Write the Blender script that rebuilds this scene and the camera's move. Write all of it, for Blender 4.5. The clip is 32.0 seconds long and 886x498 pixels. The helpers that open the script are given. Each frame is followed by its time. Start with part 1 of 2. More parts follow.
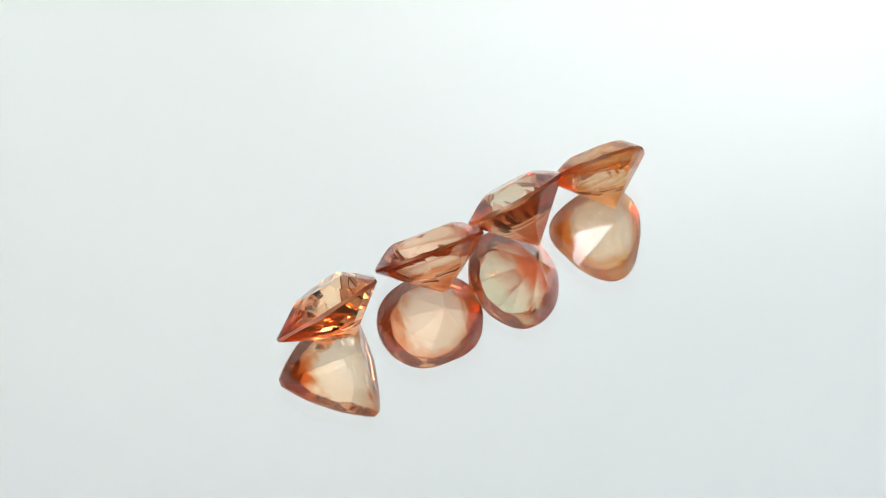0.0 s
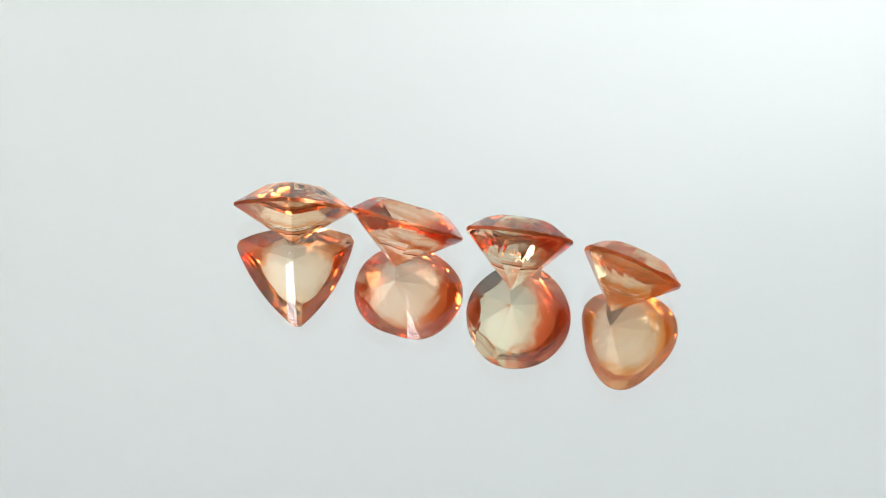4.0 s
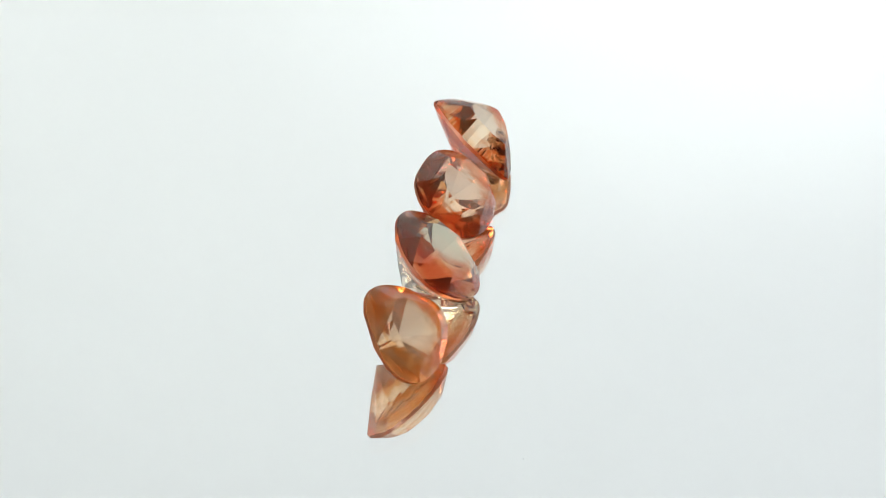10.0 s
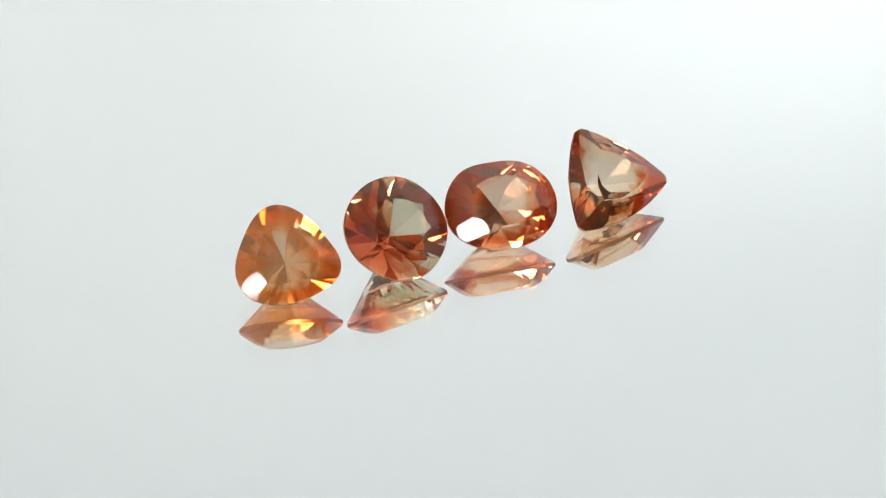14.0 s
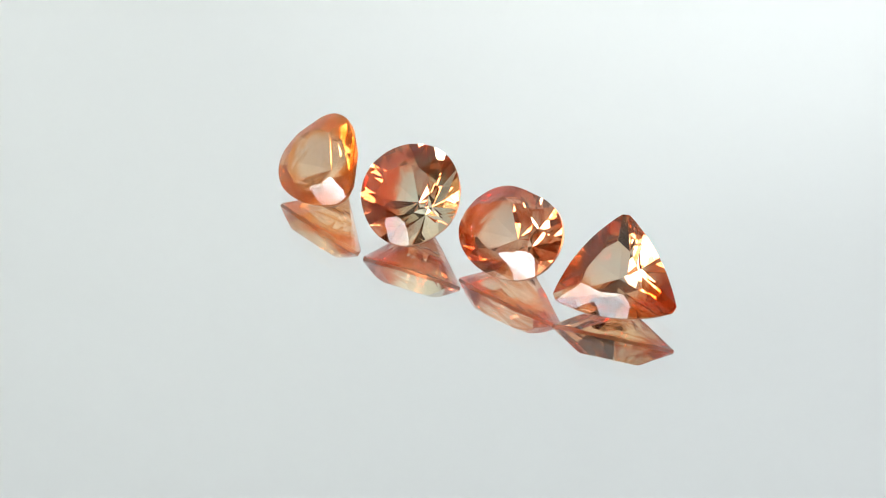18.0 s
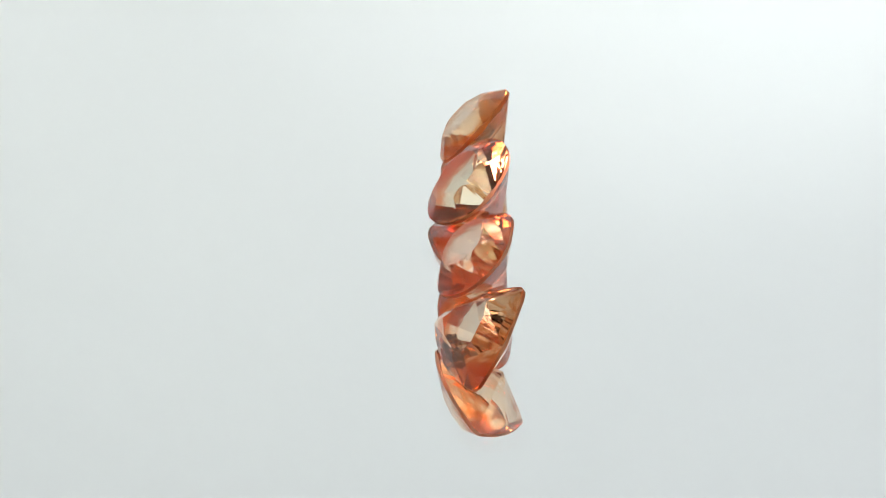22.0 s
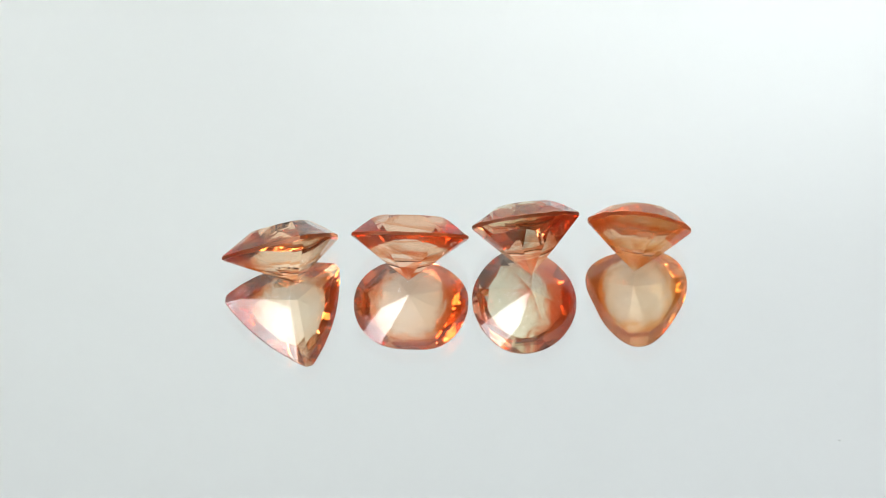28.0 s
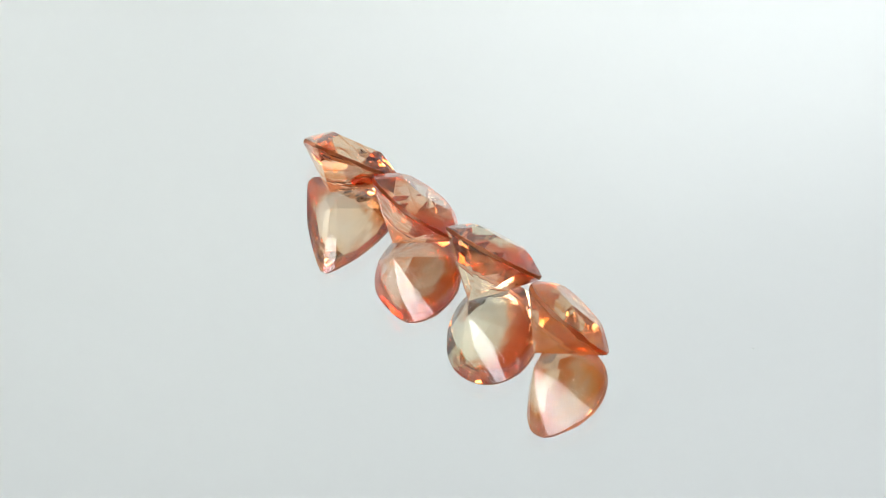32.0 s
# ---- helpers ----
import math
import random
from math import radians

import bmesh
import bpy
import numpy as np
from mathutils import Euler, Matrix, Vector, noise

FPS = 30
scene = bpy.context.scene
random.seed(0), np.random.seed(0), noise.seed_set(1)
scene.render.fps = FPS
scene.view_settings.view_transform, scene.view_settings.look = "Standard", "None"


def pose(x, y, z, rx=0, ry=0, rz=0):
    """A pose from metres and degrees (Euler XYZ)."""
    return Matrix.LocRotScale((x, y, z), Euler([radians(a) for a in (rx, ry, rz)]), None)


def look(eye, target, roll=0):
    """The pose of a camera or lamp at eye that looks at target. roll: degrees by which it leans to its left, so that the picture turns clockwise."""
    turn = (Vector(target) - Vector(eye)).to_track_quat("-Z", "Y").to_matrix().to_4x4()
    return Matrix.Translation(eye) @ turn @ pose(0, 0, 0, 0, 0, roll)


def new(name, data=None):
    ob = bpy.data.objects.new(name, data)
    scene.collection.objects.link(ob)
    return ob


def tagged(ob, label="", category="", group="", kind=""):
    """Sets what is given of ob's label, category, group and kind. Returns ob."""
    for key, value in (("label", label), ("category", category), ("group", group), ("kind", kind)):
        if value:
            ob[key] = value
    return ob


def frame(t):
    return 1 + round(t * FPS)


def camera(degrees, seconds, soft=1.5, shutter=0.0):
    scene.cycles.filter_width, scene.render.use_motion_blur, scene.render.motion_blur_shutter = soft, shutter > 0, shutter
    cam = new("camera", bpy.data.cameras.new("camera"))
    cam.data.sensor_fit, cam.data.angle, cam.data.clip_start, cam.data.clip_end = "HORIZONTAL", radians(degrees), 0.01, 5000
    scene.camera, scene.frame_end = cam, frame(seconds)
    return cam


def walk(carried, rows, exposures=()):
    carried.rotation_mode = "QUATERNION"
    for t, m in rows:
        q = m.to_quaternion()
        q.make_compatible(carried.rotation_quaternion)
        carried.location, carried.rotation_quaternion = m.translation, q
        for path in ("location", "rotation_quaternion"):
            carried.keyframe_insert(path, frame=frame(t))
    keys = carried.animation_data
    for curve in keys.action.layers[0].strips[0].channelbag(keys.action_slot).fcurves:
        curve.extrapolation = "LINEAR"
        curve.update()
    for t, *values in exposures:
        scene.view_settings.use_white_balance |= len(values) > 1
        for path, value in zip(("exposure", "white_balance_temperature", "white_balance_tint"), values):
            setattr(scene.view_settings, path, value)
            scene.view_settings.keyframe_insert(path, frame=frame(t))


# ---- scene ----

MM = 0.001
SECONDS = 32.0

# ---------------------------------------------------------------- camera
cam = camera(20.16, SECONDS, 0.8)
VIEW = look((0, -120.44 * MM, 88.74 * MM), (-1.014 * MM, 0.328 * MM, 0), -0.338)
EXPOSURE = [(0.0, -0.03), (1.0, -0.09), (2.0, -0.12), (3.0, -0.13), (6.0, -0.16), (7.0, -0.13), (7.6, -0.08), (8.2, 0.0), (9.0, 0.03), (11.0, 0.03),
            (12.5, -0.02), (14.0, -0.09), (17.0, -0.13), (20.0, -0.18), (22.0, -0.13), (23.0, 0.01), (24.0, 0.04), (25.0, 0.01), (26.5, -0.06),
            (28.0, -0.12), (32.0, -0.16)]
walk(cam, [(0.0, VIEW), (SECONDS, VIEW)], EXPOSURE)


# light passes many facets before it leaves a stone
scene.cycles.max_bounces = 32
scene.cycles.transmission_bounces = 32
scene.cycles.glossy_bounces = 16
scene.cycles.transparent_max_bounces = 64

# ---------------------------------------------------------------- world and lamps
world = bpy.data.worlds.new("dim_room_air")
scene.world = world
world.use_nodes = True
world.node_tree.nodes["Background"].inputs["Color"].default_value = (0.6, 0.68, 0.8, 1)
world.node_tree.nodes["Background"].inputs["Strength"].default_value = 0.02


def polar(azimuth, elevation, distance):
    """A point round the middle of the mirror, degrees and metres."""
    a, e = radians(azimuth), radians(elevation)
    return Vector((distance * math.cos(e) * math.cos(a), distance * math.cos(e) * math.sin(a), distance * math.sin(e)))


def area_lamp(name, at, to, wide, high, watts, colour):
    data = bpy.data.lights.new(name, "AREA")
    data.shape, data.size, data.size_y, data.energy, data.color = "RECTANGLE", wide, high, watts, colour
    ob = new(name, data)
    ob.matrix_world = look(at, to)
    return ob


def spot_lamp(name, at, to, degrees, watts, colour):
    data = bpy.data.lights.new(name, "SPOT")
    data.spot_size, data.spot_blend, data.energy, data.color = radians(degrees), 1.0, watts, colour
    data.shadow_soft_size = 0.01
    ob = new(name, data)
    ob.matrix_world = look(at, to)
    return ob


area_lamp("window_light", polar(233, 12.5, 0.48), (0, 0, 0.01), 0.34, 0.19, 5.1, (0.905, 0.943, 1.0))
# two unseen spots, added to brighten the cloth that the mirror reflects
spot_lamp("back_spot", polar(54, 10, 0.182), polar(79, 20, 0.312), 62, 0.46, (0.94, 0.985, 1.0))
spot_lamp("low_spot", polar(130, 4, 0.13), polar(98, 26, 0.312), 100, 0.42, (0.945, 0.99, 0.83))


# ---------------------------------------------------------------- materials
def material(name):
    m = bpy.data.materials.new(name)
    m.use_nodes = True
    nt = m.node_tree
    nt.nodes.clear()
    out = nt.nodes.new("ShaderNodeOutputMaterial")
    return m, nt, out


def noise_node(nt, coord, scale, detail=3.0, rough=0.55, distortion=0.0):
    n = nt.nodes.new("ShaderNodeTexNoise")
    n.inputs["Scale"].default_value = scale
    n.inputs["Detail"].default_value = detail
    n.inputs["Roughness"].default_value = rough
    n.inputs["Distortion"].default_value = distortion
    nt.links.new(coord, n.inputs["Vector"])
    return n.outputs["Fac"]


def ramp(nt, fac, stops):
    r = nt.nodes.new("ShaderNodeValToRGB")
    els = r.color_ramp.elements
    while len(els) < len(stops):
        els.new(0.5)
    for e, (p, c) in zip(els, stops):
        e.position, e.color = p, (*c, 1)
    nt.links.new(fac, r.inputs["Fac"])
    return r.outputs["Color"]


def plain(name, dark, light, rough, scale, bump=0.0):
    """A matt surface, mottled between two colours, with fine relief."""
    m, nt, out = material(name)
    tc = nt.nodes.new("ShaderNodeTexCoord").outputs["Object"]
    p = nt.nodes.new("ShaderNodeBsdfPrincipled")
    nt.links.new(ramp(nt, noise_node(nt, tc, scale), [(0.3, dark), (0.7, light)]), p.inputs["Base Color"])
    p.inputs["Roughness"].default_value = rough
    if bump:
        b = nt.nodes.new("ShaderNodeBump")
        b.inputs["Strength"].default_value = bump
        b.inputs["Distance"].default_value = 0.001
        nt.links.new(noise_node(nt, tc, scale * 60), b.inputs["Height"])
        nt.links.new(b.outputs["Normal"], p.inputs["Normal"])
    nt.links.new(p.outputs[0], out.inputs["Surface"])
    return m


def gem_glass(name, heart, rim, far, radius, axis=(0, 0, 0), scale=420, drift=0.5, milky=0.0, milk=(1.0, 0.60, 0.31), haze=0.0, seed=0.0):
    """Feldspar: clear stone, pale in the middle and deep towards the girdle, drifting to a third tint along axis, in soft uneven zones."""
    m, nt, out = material(name)
    tc = nt.nodes.new("ShaderNodeTexCoord").outputs["Object"]

    def math_node(op, x, y):
        k = nt.nodes.new("ShaderNodeMath")
        k.operation = op
        for socket, v in zip(k.inputs, (x, y)):
            if isinstance(v, float):
                socket.default_value = v
            else:
                nt.links.new(v, socket)
        return k.outputs[0]

    mp = nt.nodes.new("ShaderNodeMapping")
    mp.inputs["Location"].default_value = (seed, seed * 0.7, -seed)
    nt.links.new(tc, mp.inputs["Vector"])
    zones = math_node("SUBTRACT", noise_node(nt, mp.outputs[0], scale, 3.0, 0.55, 0.7), 0.5)
    flat = nt.nodes.new("ShaderNodeVectorMath")
    flat.operation = "MULTIPLY"
    flat.inputs[1].default_value = (1, 1, 0)
    nt.links.new(tc, flat.inputs[0])
    length = nt.nodes.new("ShaderNodeVectorMath")
    length.operation = "LENGTH"
    nt.links.new(flat.outputs[0], length.inputs[0])
    out_r = math_node("MULTIPLY", length.outputs["Value"], 1.0 / (radius * MM))
    out_r = math_node("ADD", out_r, math_node("MULTIPLY", zones, drift))
    tint = ramp(nt, out_r, [(0.28, heart), (0.95, rim)])
    along = nt.nodes.new("ShaderNodeVectorMath")
    along.operation = "DOT_PRODUCT"
    along.inputs[1].default_value = tuple(v / (radius * MM) for v in axis)
    nt.links.new(tc, along.inputs[0])
    side = math_node("ADD", math_node("ADD", along.outputs["Value"], 0.1), math_node("MULTIPLY", zones, 1.2))
    grey = ramp(nt, side, [(0.05, (0, 0, 0)), (0.6, (1, 1, 1))])
    mix = nt.nodes.new("ShaderNodeMix")
    mix.data_type = "RGBA"
    nt.links.new(grey, mix.inputs["Factor"])
    nt.links.new(tint, mix.inputs["A"])
    mix.inputs["B"].default_value = (*far, 1)
    through_it = nt.nodes.new("ShaderNodeBsdfRefraction")
    through_it.inputs["IOR"].default_value = 1.56
    through_it.inputs["Roughness"].default_value = haze
    nt.links.new(mix.outputs["Result"], through_it.inputs["Color"])
    fresnel = nt.nodes.new("ShaderNodeFresnel")
    fresnel.inputs["IOR"].default_value = 1.56
    # a surface glint is white; light thrown back inside the stone takes its tint
    inner = ramp(nt, fresnel.outputs[0], [(0.35, (0, 0, 0)), (0.9, (0.5, 0.5, 0.5))])
    gloss_tint = nt.nodes.new("ShaderNodeMix")
    gloss_tint.data_type = "RGBA"
    nt.links.new(inner, gloss_tint.inputs["Factor"])
    gloss_tint.inputs["A"].default_value = (1, 1, 1, 1)
    nt.links.new(mix.outputs["Result"], gloss_tint.inputs["B"])
    gloss = nt.nodes.new("ShaderNodeBsdfGlossy")
    gloss.inputs["Roughness"].default_value = haze
    nt.links.new(gloss_tint.outputs["Result"], gloss.inputs["Color"])
    g = nt.nodes.new("ShaderNodeMixShader")
    nt.links.new(fresnel.outputs[0], g.inputs["Fac"])
    nt.links.new(through_it.outputs[0], g.inputs[1])
    nt.links.new(gloss.outputs[0], g.inputs[2])
    last = g.outputs[0]
    if milky:
        t = nt.nodes.new("ShaderNodeBsdfTranslucent")
        t.inputs["Color"].default_value = (*milk, 1)
        blend = nt.nodes.new("ShaderNodeMixShader")
        silk = noise_node(nt, mp.outputs[0], scale * 3.0, 5.0, 0.65, 1.5)
        cloud = ramp(nt, silk, [(0.25, (0.3, 0.3, 0.3)), (0.8, (1, 1, 1))])
        nt.links.new(math_node("MULTIPLY", cloud, milky), blend.inputs["Fac"])
        nt.links.new(last, blend.inputs[1])
        nt.links.new(t.outputs[0], blend.inputs[2])
        last = blend.outputs[0]
    nt.links.new(last, out.inputs["Surface"])
    return m


def clear_glass(name, tint):
    m, nt, out = material(name)
    g = nt.nodes.new("ShaderNodeBsdfGlass")
    g.inputs["IOR"].default_value = 1.52
    g.inputs["Roughness"].default_value = 0.0
    g.inputs["Color"].default_value = (*tint, 1)
    nt.links.new(g.outputs[0], out.inputs["Surface"])
    return m


def metal(name, colour, rough):
    m, nt, out = material(name)
    p = nt.nodes.new("ShaderNodeBsdfPrincipled")
    p.inputs["Base Color"].default_value = (*colour, 1)
    p.inputs["Metallic"].default_value = 1.0
    p.inputs["Roughness"].default_value = rough
    nt.links.new(p.outputs[0], out.inputs["Surface"])
    return m


CLOTH = plain("white_dome_cloth", (0.76, 0.77, 0.77), (0.82, 0.82, 0.81), 0.9, 3.0, 0.15)
PAINT = plain("dark_box_paint", (0.055, 0.042, 0.036), (0.085, 0.065, 0.055), 0.9, 2.0, 0.2)
BOARD = plain("pale_table_board", (0.55, 0.54, 0.52), (0.62, 0.61, 0.59), 0.6, 6.0, 0.1)
GLASS = clear_glass("mirror_glass", (0.985, 0.995, 0.99))
SILVER = metal("mirror_silver", (0.95, 0.96, 0.96), 0.0)
DUST = plain("grey_dust", (0.5, 0.5, 0.48), (0.6, 0.6, 0.58), 0.9, 900)
FLECK = plain("dark_copper_fleck", (0.04, 0.016, 0.01), (0.16, 0.06, 0.03), 0.5, 3000)

STONE_TRI = gem_glass("peach_feldspar", (0.99, 0.915, 0.82), (0.995, 0.82, 0.64), (0.99, 0.83, 0.67), 3.3, (0.2, 0.5, 0), seed=0.013, milky=0.006, milk=(1.0, 0.70, 0.50), haze=0.003, drift=0.9)
STONE_OVAL = gem_glass("rose_feldspar", (0.99, 0.885, 0.80), (0.995, 0.81, 0.67), (0.995, 0.81, 0.68), 3.3, (0.5, -0.3, 0), seed=0.031, milky=0.006, milk=(1.0, 0.60, 0.42), haze=0.003, drift=0.9)
STONE_ROUND = gem_glass("two_tone_feldspar", (0.985, 0.93, 0.85), (0.975, 0.91, 0.775), (0.99, 0.835, 0.73), 3.2, (0.95, 0.25, 0), seed=0.052, milky=0.006, milk=(0.97, 0.72, 0.50), haze=0.003, drift=0.9)
STONE_HEART = gem_glass("honey_feldspar", (0.99, 0.905, 0.805), (1.0, 0.84, 0.66), (1.0, 0.84, 0.67), 3.0, (0, 0.5, 0), milky=0.23, milk=(1.0, 0.66, 0.41), haze=0.07, seed=0.077)


def copper_cloud(name, pale, deep, axis=(0, 0, 0), lean=0.0, push=0.35, scale=800, seed=0.0, glow=(0.95, 0.55, 0.38), dense=(0.03, 0.2), uneven=0.65):
    """Copper dust on a plane inside a stone: it tints the light that goes through in uneven clumps and streaks, more towards the girdle and on the side of axis,
    and its platelets, which lie flat, throw a share of it back (dense: where thin and where thick)."""
    m, nt, out = material(name)
    tc = nt.nodes.new("ShaderNodeTexCoord").outputs["Object"]
    mp = nt.nodes.new("ShaderNodeMapping")
    mp.inputs["Location"].default_value = (seed, -seed, seed * 1.7)
    mp.inputs["Rotation"].default_value = (0, 0, seed * 60)
    mp.inputs["Scale"].default_value = (1.0, 0.45, 1.0)
    nt.links.new(tc, mp.inputs["Vector"])
    clumps = noise_node(nt, mp.outputs[0], scale, 5.0, 0.62, 1.2)
    along = nt.nodes.new("ShaderNodeVectorMath")
    along.operation = "DOT_PRODUCT"
    along.inputs[1].default_value = tuple(v / (3.2 * MM) for v in axis)
    nt.links.new(tc, along.inputs[0])
    add = nt.nodes.new("ShaderNodeMath")
    add.operation = "MULTIPLY_ADD"
    nt.links.new(along.outputs["Value"], add.inputs[0])
    add.inputs[1].default_value = lean
    softer = nt.nodes.new("ShaderNodeMath")
    softer.operation = "MULTIPLY_ADD"
    softer.inputs[1].default_value, softer.inputs[2].default_value = uneven, 0.5 - 0.5 * uneven
    nt.links.new(clumps, softer.inputs[0])
    nt.links.new(softer.outputs[0], add.inputs[2])
    flat = nt.nodes.new("ShaderNodeVectorMath")
    flat.operation = "MULTIPLY"
    flat.inputs[1].default_value = (1 / (3.2 * MM), 1 / (3.2 * MM), 0)
    nt.links.new(tc, flat.inputs[0])
    length = nt.nodes.new("ShaderNodeVectorMath")
    length.operation = "LENGTH"
    nt.links.new(flat.outputs[0], length.inputs[0])
    rim = nt.nodes.new("ShaderNodeMath")
    rim.operation = "MULTIPLY_ADD"
    nt.links.new(length.outputs["Value"], rim.inputs[0])
    rim.inputs[1].default_value = push
    nt.links.new(add.outputs[0], rim.inputs[2])
    tint = ramp(nt, rim.outputs[0], [(0.43 + push * 0.62, pale), (0.58 + push * 0.62, deep)])
    see = nt.nodes.new("ShaderNodeBsdfTransparent")
    nt.links.new(tint, see.inputs["Color"])
    back = nt.nodes.new("ShaderNodeBsdfGlossy")
    back.inputs["Roughness"].default_value = 0.55
    onward = nt.nodes.new("ShaderNodeBsdfTranslucent")
    for lobe in (back, onward):
        lobe.inputs["Color"].default_value = (*glow, 1)
    platelets = nt.nodes.new("ShaderNodeMixShader")
    platelets.inputs["Fac"].default_value = 0.15
    nt.links.new(back.outputs[0], platelets.inputs[1])
    nt.links.new(onward.outputs[0], platelets.inputs[2])
    share = ramp(nt, rim.outputs[0], [(0.32 + push * 0.62, (dense[0],) * 3), (0.66 + push * 0.62, (dense[1],) * 3)])
    both = nt.nodes.new("ShaderNodeMixShader")
    nt.links.new(share, both.inputs["Fac"])
    nt.links.new(see.outputs[0], both.inputs[1])
    nt.links.new(platelets.outputs[0], both.inputs[2])
    nt.links.new(both.outputs[0], out.inputs["Surface"])
    return m


CLOUD_TRI = copper_cloud("peach_copper_dust", (1.0, 0.992, 0.98), (0.97, 0.66, 0.46), (0, 1, 0), 0.22, 0.6, 1000, seed=0.021, glow=(1.0, 0.62, 0.40), dense=(0.0, 0.12))
CLOUD_OVAL = copper_cloud("rose_copper_dust", (1.0, 0.99, 0.97), (1.0, 0.73, 0.56), push=0.75, scale=900, seed=0.043, glow=(1.0, 0.60, 0.41), dense=(0.01, 0.15))
CLOUD_ROUND = copper_cloud("red_copper_dust", (0.985, 0.995, 0.97), (0.97, 0.67, 0.53), (1, 0.25, 0), 0.38, 0.3, 900, seed=0.061, glow=(0.98, 0.58, 0.43), dense=(0.0, 0.12))
CLOUD_HEART = copper_cloud("honey_copper_dust", (1.0, 0.99, 0.97), (1.0, 0.77, 0.53), push=0.8, scale=900, seed=0.087, glow=(1.0, 0.62, 0.36), dense=(0.008, 0.13))
SMOKE = copper_cloud("smoky_dust", (0.86, 0.70, 0.56), (0.10, 0.035, 0.015), push=0.0, scale=1500, seed=0.033, glow=(0.5, 0.16, 0.06), dense=(0.0, 0.05), uneven=1.0)


def frosted(name, tint):
    """The unpolished edge round a stone."""
    m, nt, out = material(name)
    tc = nt.nodes.new("ShaderNodeTexCoord").outputs["Object"]
    g = nt.nodes.new("ShaderNodeBsdfGlass")
    g.inputs["IOR"].default_value = 1.56
    g.inputs["Roughness"].default_value = 0.35
    nt.links.new(ramp(nt, noise_node(nt, tc, 1800), [(0.3, tuple(v * 0.8 for v in tint)), (0.7, tint)]), g.inputs["Color"])
    nt.links.new(g.outputs[0], out.inputs["Surface"])
    return m


FROST = frosted("frosted_girdle", (0.80, 0.52, 0.36))


# ---------------------------------------------------------------- mesh helpers
def part(name, bm, mat, parent=None, label=""):
    """Links a bmesh as one mesh object, under a thing or a part."""
    me = bpy.data.meshes.new(name)
    bm.to_mesh(me)
    bm.free()
    me.materials.append(mat)
    ob = new(name, me)
    ob.parent = parent
    if label:
        ob["label"] = label
    return ob


def polygons(faces):
    bm = bmesh.new()
    for f in faces:
        bm.faces.new([bm.verts.new(p) for p in f])
    bmesh.ops.remove_doubles(bm, verts=bm.verts, dist=1e-7)
    return bm


# ---------------------------------------------------------------- the place: added dark box, table, added white dome
def slab(name, lo, hi, mat, label, category):
    bm = bmesh.new()
    bmesh.ops.create_cube(bm, size=1.0)
    for v in bm.verts:
        v.co = Vector([(a + b) / 2 + c * (b - a) for a, b, c in zip(lo, hi, v.co)])
    return tagged(part(name, bm, mat), label, category, kind="structure")


Z0 = -0.012
# added box out of view; its dark colour stands in for dim surroundings
for name, lo, hi in (("wall_north", (-0.53, 0.5, Z0), (0.53, 0.53, 0.5)), ("wall_south", (-0.53, -0.53, Z0), (0.53, -0.5, 0.5)),
                     ("wall_east", (0.5, -0.5, Z0), (0.53, 0.5, 0.5)), ("wall_west", (-0.53, -0.5, Z0), (-0.5, 0.5, 0.5))):
    slab(name, lo, hi, PAINT, "unseen dark brown wall, added to show dark in the stones", "wall")
slab("ceiling", (-0.53, -0.53, 0.5), (0.53, 0.53, 0.53), PAINT, "unseen dark brown ceiling, added to show dark in the stones", "ceiling")
slab("table_top", (-0.53, -0.53, Z0 - 0.03), (0.53, 0.53, Z0), BOARD, "pale matt board under the mirror", "table")


def added_dome():
    """A made-up dome of white cloth for the mirror to reflect, open at the top, to the window and to the dark box, 1 mm
    thick.
    """
    bm = bmesh.new()
    for a in range(0, 360, 6):
        for e in range(0, 90, 6):
            mid_a, mid_e = a + 3, e + 3
            if any((mid_a - start) % 360 < width and low < mid_e < high for start, width, low, high in DOME_GAPS):
                continue
            low = [polar(aa, ee, 0.312) + Vector((0, 0, Z0)) for aa, ee in ((a, e), (a + 6, e), (a + 6, e + 6), (a, e + 6))]
            bm.faces.new([bm.verts.new(p) for p in low])
    bmesh.ops.remove_doubles(bm, verts=bm.verts, dist=1e-5)
    bm.normal_update()
    bmesh.ops.solidify(bm, geom=bm.faces[:], thickness=0.001)
    for f in bm.faces:
        f.smooth = True
    return tagged(part("backdrop", bm, CLOTH), "made-up white cloth dome round the mirror, added to reflect in it", "light tent", kind="structure")


# gaps set where the stones should catch the window or look dark
DOME_GAPS = ((276, 84, -1, 72), (0, 360, 72, 90), (204, 60, -1, 30))
added_dome()


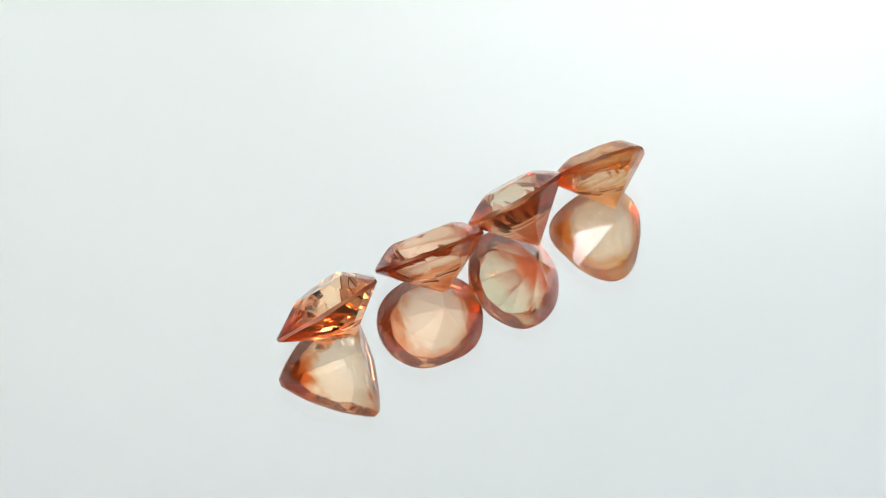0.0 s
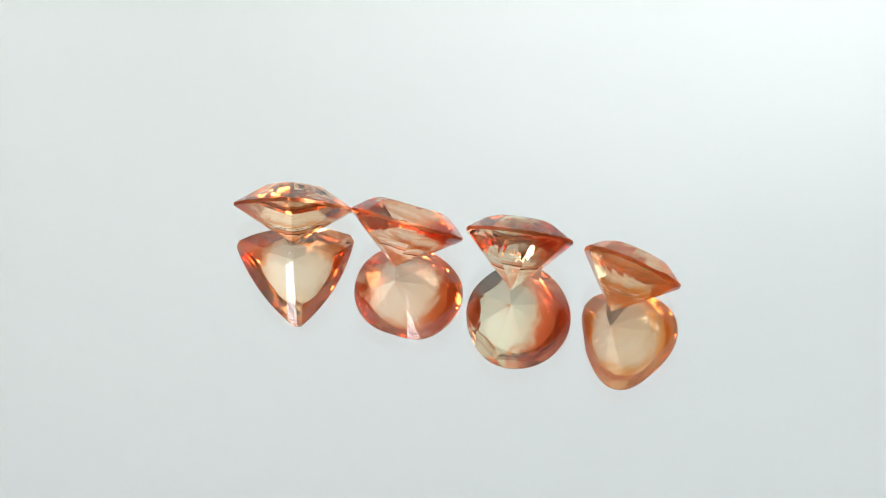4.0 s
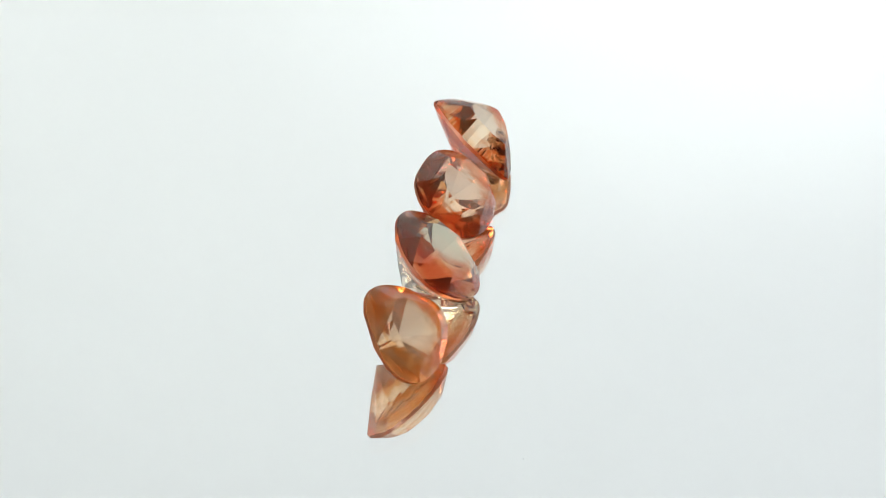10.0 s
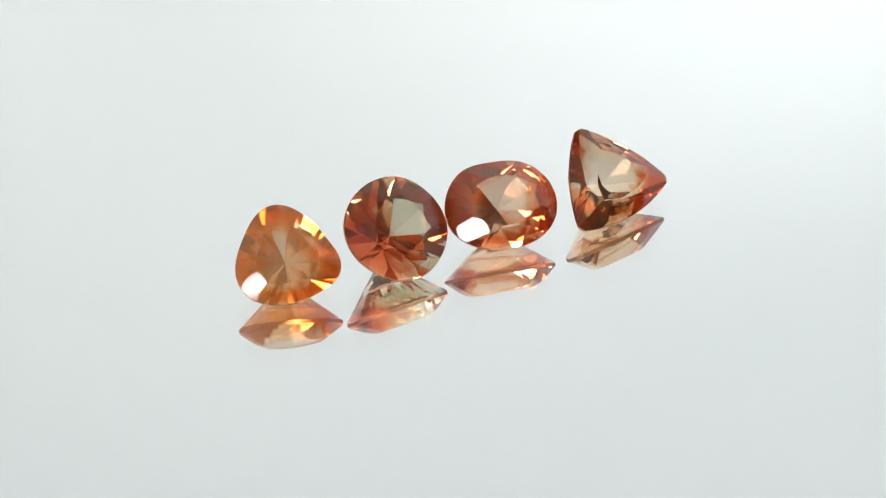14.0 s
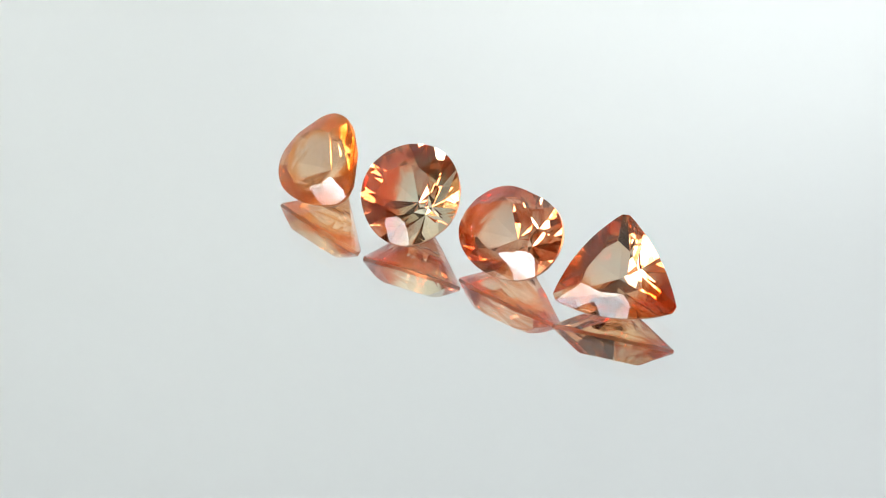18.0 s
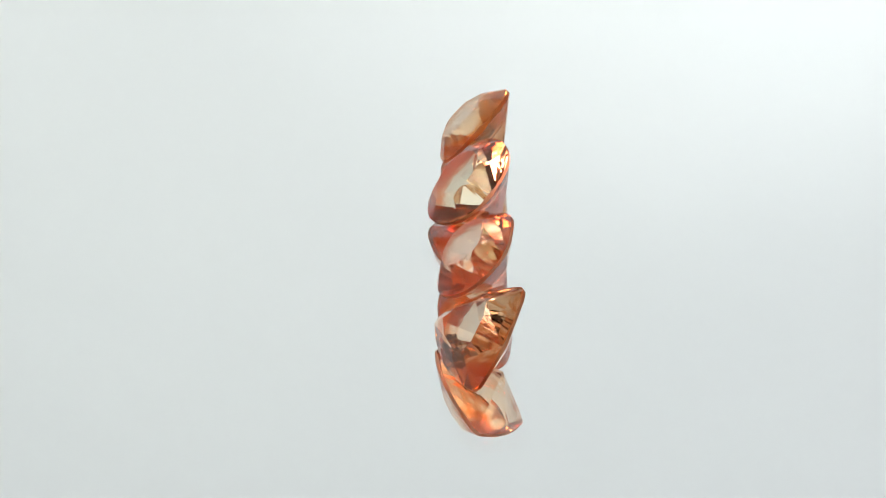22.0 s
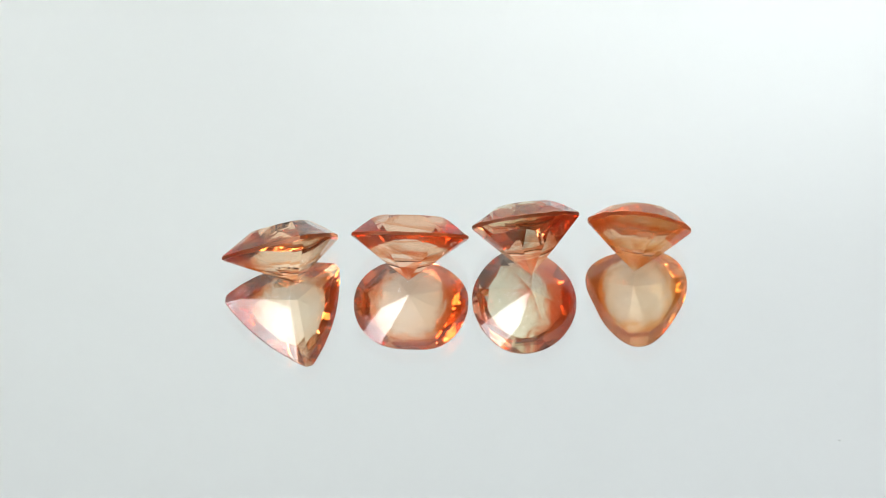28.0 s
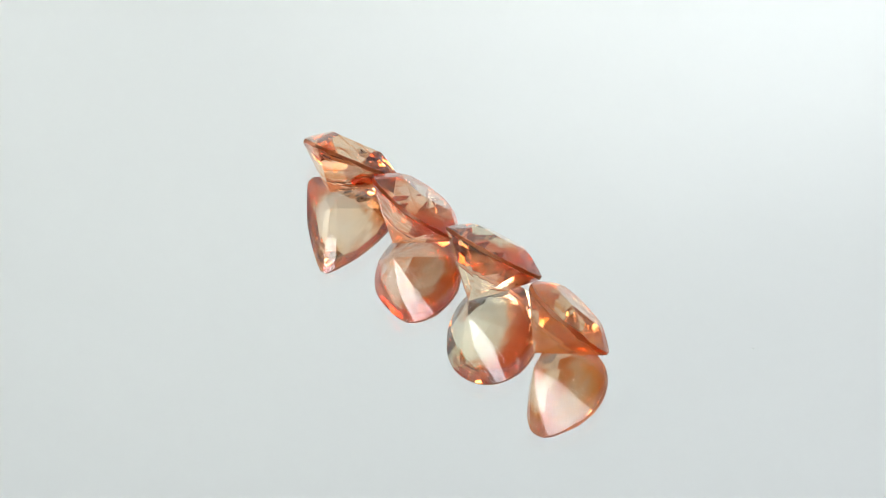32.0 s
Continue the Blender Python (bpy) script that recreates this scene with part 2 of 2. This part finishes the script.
# ---------------------------------------------------------------- the turning mirror
def mirror_plate(radius, thick, count=96):
    thing = new("mirror_plate")
    ring = [(radius * math.cos(2 * math.pi * i / count), radius * math.sin(2 * math.pi * i / count)) for i in range(count)]
    top = [[(x, y, 0.0) for x, y in ring]]
    rim = [[(*ring[i], -thick), (*ring[(i + 1) % count], -thick), (*ring[(i + 1) % count], 0.0), (*ring[i], 0.0)] for i in range(count)]
    part("glass", polygons(top + rim), GLASS, thing, "clear polished glass")
    part("silvering", polygons([[(x, y, -thick) for x, y in reversed(ring)]]), SILVER, thing, "silver mirror coating")
    specks = bmesh.new()
    rng = random.Random(3)
    for i in range(26):
        r, a, k = rng.uniform(0.014, 0.032), rng.uniform(0, 6.283), rng.uniform(0.000015, 0.00004)
        bmesh.ops.create_icosphere(specks, subdivisions=1, radius=k,
                                   matrix=Matrix.Translation((r * math.cos(a), r * math.sin(a), k * 0.5)) @ Matrix.Diagonal((rng.uniform(0.8, 2.5), 1, 0.6, 1)))
    tagged(part("dust", specks, DUST, thing, "fine pale dust specks"), kind="stuff")
    base = bmesh.new()
    bmesh.ops.create_cone(base, cap_ends=True, segments=count, radius1=radius - 0.002, radius2=radius - 0.001, depth=-Z0 - thick - 0.0002,
                          matrix=Matrix.Translation((0, 0, (Z0 - thick) / 2)))
    part("turntable", base, BOARD, thing, "pale round turntable under the mirror")
    return tagged(thing, "round silvered glass mirror turning under the gemstones", "mirror")


# ---------------------------------------------------------------- cut gemstones
def clip(faces, n, d, tag):
    """Cuts a convex body, faces of (tag, corners), by n . p <= d; the cut is closed by a face with that tag."""
    kept, cut = [], []
    for name, f in faces:
        g = []
        for i, p in enumerate(f):
            q = f[(i + 1) % len(f)]
            hp, hq = n.dot(p) - d, n.dot(q) - d
            if hp <= 0:
                g.append(p)
            if hp * hq < 0:
                x = p.lerp(q, hp / (hp - hq))
                g.append(x)
                cut.append(x)
        if len(g) > 2:
            kept.append((name, g))
    if len(cut) > 2:
        c = sum(cut, Vector()) / len(cut)
        u = (cut[0] - c).normalized()
        v = n.cross(u).normalized()
        cut.sort(key=lambda p: math.atan2((p - c).dot(v), (p - c).dot(u)))
        loop = [p for i, p in enumerate(cut) if (p - cut[i - 1]).length > 1e-4]
        if len(loop) > 2:
            kept.append((tag, loop))
    return kept


def waved_ring(radius, waves, count=64):
    """An almost round outline: its mean radius in millimetres and its waves."""
    ring = []
    for i in range(count):
        a = 2 * math.pi * i / count
        r = radius * (1 + sum(c * math.cos(k * a) + s * math.sin(k * a) for k, c, s in waves))
        ring.append(Vector((r * math.cos(a), r * math.sin(a), 0)))
    return ring


class Cut:
    """A stone's outline, heights in millimetres, and its facets by azimuth in degrees."""

    def __init__(self, ring, crown, table, depth, culet, girdle):
        self.crown, self.table, self.depth, self.girdle = crown, table, depth, girdle
        self.culet = Vector((*culet, 0))
        self.ring = ring
        n = len(ring)
        self.faces = [("girdle", [self.ring[i] + Vector((0, 0, -9)), self.ring[(i + 1) % n] + Vector((0, 0, -9)),
                                  self.ring[(i + 1) % n] + Vector((0, 0, 9)), self.ring[i] + Vector((0, 0, 9))]) for i in range(n)]
        self.faces.append(("pavilion", [p + Vector((0, 0, -9)) for p in reversed(self.ring)]))
        self.faces.append(("table", [p + Vector((0, 0, 9)) for p in self.ring]))

    def reach(self, a):
        n = Vector((math.cos(radians(a)), math.sin(radians(a)), 0))
        return n, max(p.dot(n) for p in self.ring)

    def cut(self, n, d, tag):
        k = n.length
        self.faces = clip(self.faces, n / k, d / k, tag)

    def pavilion(self, azimuths, steep=1.0, tag="pavilion", inset=0.0):
        for a in azimuths:
            n, s = self.reach(a)
            s -= inset
            run = s - self.culet.dot(n)
            rise = self.depth * steep
            self.cut(n * rise - Vector((0, 0, run)), rise * s + run * self.girdle / 2, tag)

    def bezel(self, azimuths, steep=1.0, tag="crown", inset=0.0):
        for a in azimuths:
            n, s = self.reach(a)
            rise, run = self.crown * steep, s * (1 - self.table)
            s -= inset
            self.cut(n * rise + Vector((0, 0, run)), rise * s + run * self.girdle / 2, tag)

    def star(self, azimuths, flat=0.55, at=0.97):
        for a in azimuths:
            n, s = self.reach(a)
            rise, run = self.crown * flat, s * (1 - self.table)
            self.cut(n * rise + Vector((0, 0, run)), rise * s * self.table * at + run * (self.girdle / 2 + self.crown), "star_facet")

    def flat_table(self):
        self.cut(Vector((0, 0, 1)), self.girdle / 2 + self.crown, "table")

    def sheet(self, n, d, gap=0.04):
        """The stone's section by the plane n.p = d, a little within its faces."""
        u = n.orthogonal().normalized()
        v = n.cross(u)
        flat = [n * d + (u * a + v * b) * 9 for a, b in ((-1, -1), (1, -1), (1, 1), (-1, 1))]
        for _, f in self.faces:
            k = sum((p.cross(q) for p, q in zip(f, f[1:] + f[:1])), Vector())
            if k.length < 1e-3:
                continue
            k.normalize()
            h = k.dot(f[0]) - gap
            kept = []
            for p, q in zip(flat, flat[1:] + flat[:1]):
                a, b = k.dot(p) - h, k.dot(q) - h
                if a <= 0:
                    kept.append(p)
                if a * b < 0:
                    kept.append(p.lerp(q, a / (a - b)))
            flat = kept
            if len(flat) < 3:
                return None
        return flat

    def clouds(self, thing, mat, label, tilt, heights):
        """Leaning planes of copper dust inside the stone."""
        for i, d in enumerate(heights):
            turn = Euler((radians(tilt[0] * (1 - i * 0.9)), radians(tilt[1] * (1.6 - i * 0.9)), 0)).to_matrix()
            n = (turn @ Vector((0, 0, 1))).normalized()
            flat = self.sheet(n, d)
            if flat:
                part("colour_zone", polygons([[p * MM for p in flat]]), mat, thing, label)

    def build(self, name, mat, label, category):
        thing = new(name)
        bands = {}
        for tag in ("table", "crown", "girdle", "pavilion"):
            bands[tag] = part(tag, polygons([[p * MM for p in f] for t, f in self.faces if t == tag]), FROST if tag == "girdle" else mat, thing)
        for tag, f in self.faces:
            if tag in ("bezel_facet", "star_facet"):
                part(tag, polygons([[p * MM for p in f]]), mat, bands["crown"])
            elif tag == "main_facet":
                part(tag, polygons([[p * MM for p in f]]), mat, bands["pavilion"])
        return tagged(thing, label, category, "gemstones in a row")


def flake(name, at, size, flat, parent, label, rng):
    """A small uneven fleck inside a stone, millimetres."""
    bm = bmesh.new()
    bmesh.ops.create_icosphere(bm, subdivisions=2, radius=1.0)
    turn = Euler([rng.uniform(0, 6.28) for _ in range(3)]).to_matrix()
    for v in bm.verts:
        k = 1 + 0.7 * noise.noise(v.co * 1.7 + Vector(at) * 9)
        v.co = (turn @ Vector((v.co.x * size * k, v.co.y * size * 0.7 * k, v.co.z * size * flat)) + Vector(at)) * MM
    return part(name, bm, FLECK, parent, label)


def crack(parent, at, length, bow, width, turn):
    """A thin curved feather inside a stone, millimetres."""
    bm = bmesh.new()
    rows = []
    for i in range(9):
        u = i / 8 - 0.5
        mid = Vector((u * length, bow * (0.25 - u * u) * 4, 0.03 * math.sin(9 * u)))
        half = width * (1.05 - 4 * u * u)
        rows.append([bm.verts.new((turn @ (mid + Vector((0, d * half, e * half))) + Vector(at)) * MM) for d, e in ((-1, 0), (0, 1), (1, 0), (0, -1))])
    for p, q in zip(rows, rows[1:]):
        for i in range(4):
            bm.faces.new((p[i], p[(i + 1) % 4], q[(i + 1) % 4], q[i]))
    bm.faces.new(rows[0][::-1])
    bm.faces.new(rows[-1])
    return part("feather", bm, FLECK, parent, "thin dark curved crack")


def turns(start, count):
    return [start + 360 * i / count for i in range(count)]


def bowed_triangle(corners, bows, blunt, count=12):
    """Three corners (degrees, millimetres) joined by bowed sides, the corners blunted."""
    tips = [Vector((r * math.cos(radians(a)), r * math.sin(radians(a)), 0)) for a, r in corners]
    ring = []
    for p, q, bow in zip(tips, tips[1:] + tips[:1], bows):
        d = q - p
        n = Vector((d.y, -d.x, 0)).normalized()
        for i in range(count + 1):
            u = blunt + (1 - 2 * blunt) * i / count
            ring.append(p + d * u + n * bow * 4 * u * (1 - u))
    return ring


def trillion():
    ring = bowed_triangle([(32.77, 3.987), (164.2, 4.189), (276.53, 3.905)], (0.793, 0.483, 0.593), 0.04)
    c = Cut(ring, 1.09, 0.502, 2.25, (0.003, -0.104), 0.183)
    sides = (98.5, 220.4, 334.6)
    c.flat_table()
    c.bezel(sides, 1.0, "bezel_facet")
    c.bezel([a + d for a in sides for d in (-21, 21)], 0.96, "bezel_facet")
    c.bezel((32.8, 164.2, 276.5), 1.0, "bezel_facet")
    c.bezel([a + d for a in sides for d in (-10, 10)], 1.14)
    c.pavilion([a + d for a in sides for d in (-24, 24)], 1.0, "main_facet")
    c.pavilion([a + d for a in sides for d in (-8, 8, -42, 42)], 1.06)
    thing = c.build("trillion_gemstone", STONE_TRI, "peach triangular faceted gemstone with dark brown flecks", "gemstone")
    c.clouds(thing, CLOUD_TRI, "thin mottled peach-brown colour zone", (14, -9), (0.65, 0.3, -0.05, -0.4))
    rng = random.Random(5)
    for i, (x, y, z, size, lean) in enumerate(((0.15, 1.35, -0.42, 0.62, 24), (-0.35, 1.15, -0.55, 0.45, 34), (0.5, 1.5, -0.2, 0.42, 12))):
        turn = Euler((radians(lean), radians(9 * i - 8), 0)).to_matrix()
        rim = [turn @ Vector((math.cos(a) * size * 1.25, math.sin(a) * size * 0.8, 0)) * (1 + 0.3 * noise.noise(Vector((math.cos(a) * 2, math.sin(a) * 2, i * 7.0))))
               + Vector((x, y, z)) for a in (2 * math.pi * k / 28 for k in range(28))]
        part("smoky_veil", polygons([[p * MM for p in rim]]), SMOKE, thing, "smoky dark brown patch inside the stone")
    for i in range(4):
        at = (rng.gauss(0.1, 0.3), rng.gauss(1.2, 0.18), rng.uniform(-0.8, -0.35))
        flake("inclusion", at, 0.04 + 0.05 * rng.random() ** 2, 0.3, thing, "dark brown fleck inside the stone", rng)
    return thing


def oval():
    ring = waved_ring(3.129, [(2, 0.1135, -0.0072), (3, 0.0, 0.0018), (4, -0.0065, 0.0043), (5, 0.0021, 0.0097), (6, 0.0015, 0.0034)])
    c = Cut(ring, 1.076, 0.562, 2.558, (0.001, -0.034), 0.169)
    mains = turns(0, 8)
    c.flat_table()
    c.bezel(mains, 1.0, "bezel_facet")
    c.star([a + 22.5 for a in mains])
    c.bezel([a + d for a in mains for d in (11, 34)], 1.16)
    c.pavilion(mains, 1.0, "main_facet")
    c.pavilion([a + d for a in mains for d in (11, 34)], 1.05)
    thing = c.build("oval_gemstone", STONE_OVAL, "rose-orange oval faceted gemstone resting on its pavilion", "gemstone")
    c.clouds(thing, CLOUD_OVAL, "thin mottled rose-orange colour zone", (-11, 12), (0.65, 0.3, -0.05, -0.4))
    return thing


def round_brilliant():
    ring = waved_ring(3.17, [(2, -0.0027, -0.0078), (3, 0.0079, 0.0001), (4, 0.0111, 0.0002), (5, -0.0045, 0.0021), (6, 0.0013, 0.0009)])
    c = Cut(ring, 0.924, 0.495, 3.134, (-0.046, 0.055), 0.186)
    mains = turns(10, 8)
    c.flat_table()
    c.bezel(mains[2:3], 1.04, "bezel_facet")
    c.bezel(mains[:2] + mains[3:], 1.0, "bezel_facet")
    c.star([a + 22.5 for a in mains])
    c.bezel([a + d for a in mains for d in (11, 34)], 1.16)
    c.pavilion(mains, 1.0, "main_facet")
    c.pavilion([a + d for a in mains for d in (11, 34)], 1.05)
    thing = c.build("round_gemstone", STONE_ROUND, "two-tone red and pale green round faceted gemstone", "gemstone")
    c.clouds(thing, CLOUD_ROUND, "thin mottled red colour zone", (9, 10), (0.6, 0.3, -0.05, -0.4))
    return thing


def heart():
    ring = waved_ring(2.925, [(2, 0.0077, -0.0129), (3, 0.0222, 0.0896), (4, 0.0034, -0.0134), (5, 0.0111, 0.0023), (6, -0.0125, -0.0007),
                              (7, 0.0048, -0.0004)])
    c = Cut(ring, 0.818, 0.598, 2.806, (-0.046, 0.135), 0.191)
    sides = turns(85.3, 3)
    c.flat_table()
    c.bezel([a + d for a in sides for d in (-27, 27)], 1.0, "bezel_facet")
    c.bezel([a + 60 for a in sides], 0.94, "bezel_facet")
    c.star(sides, 0.6)
    c.star([a + d for a in sides for d in (-45, 45)], 0.5)
    c.bezel([a + d for a in sides for d in (-10, 10, -42, 42)], 1.14)
    c.pavilion([a + d for a in sides for d in (-10, 10)], 1.0, "main_facet")
    c.pavilion([a + 60 for a in sides], 1.0, "main_facet")
    c.pavilion([a + d for a in sides for d in (-32, 32)], 1.05)
    thing = c.build("rounded_triangle_gemstone", STONE_HEART, "honey-orange rounded triangular faceted gemstone, slightly cloudy", "gemstone")
    c.clouds(thing, CLOUD_HEART, "thin mottled honey-orange colour zone", (-8, -13), (0.5, 0.15, -0.2, -0.6))
    crack(thing, (0.1, 0.35, -0.1), 0.4, 0.07, 0.012, Matrix.Rotation(0.3, 3, "Z"))
    rng = random.Random(9)
    for at in ((-0.9, -1.3, 0.1), (1.2, 0.6, -0.3), (-1.3, 0.7, -0.2)):
        flake("inclusion", at, rng.uniform(0.03, 0.06), 0.5, thing, "tiny dark fleck inside the stone", rng)
    return thing


MIRROR = mirror_plate(0.085, 1.164 * MM)
STONES = [
    (trillion(), pose(-10.228 * MM, -0.993 * MM, 1.689 * MM, -40.94, -1.53, 12.73)),
    (oval(), pose(-3.025 * MM, -0.937 * MM, 2.011 * MM, -39.06, 0.74, -5.43)),
    (round_brilliant(), pose(3.878 * MM, -0.484 * MM, 2.475 * MM, -41.04, -6.19, -0.06)),
    (heart(), pose(10.753 * MM, -0.671 * MM, 2.106 * MM, -45.79, 9.37, -4.73)),
]

# the turntable's small unevenness: seconds, radians ahead of an even turn
UNEVEN = [(0, 0.019), (1, 0.004), (2, -0.011), (3.5, -0.021), (6, -0.0106), (7.5, -0.001), (9.2, -0.003), (11.5, -0.010), (13, 0.001), (14.5, 0.010),
          (16.5, 0.018), (18, 0.0175), (19, 0.0125), (21, 0.001), (23, 0.0077), (24.5, 0.0056), (26, -0.008), (28, -0.0235), (30, -0.021), (32, -0.014)]


def turned(t):
    ahead = float(np.interp(t, [a for a, _ in UNEVEN], [b for _, b in UNEVEN]))
    return Matrix.Rotation(0.0042 - 0.2451 * (t - 2.7) + ahead, 4, "Z")


def motions():
    """The mirror and the stones on it turn clockwise together."""
    times = [i * 0.5 for i in range(65)]
    walk(MIRROR, [(t, turned(t)) for t in times])
    for thing, rest in STONES:
        low = min((rest @ v.co).z for child in thing.children_recursive for v in child.data.vertices)
        settled = Matrix.Translation((0, 0, -low)) @ rest
        walk(thing, [(t, turned(t) @ settled) for t in times])


motions()
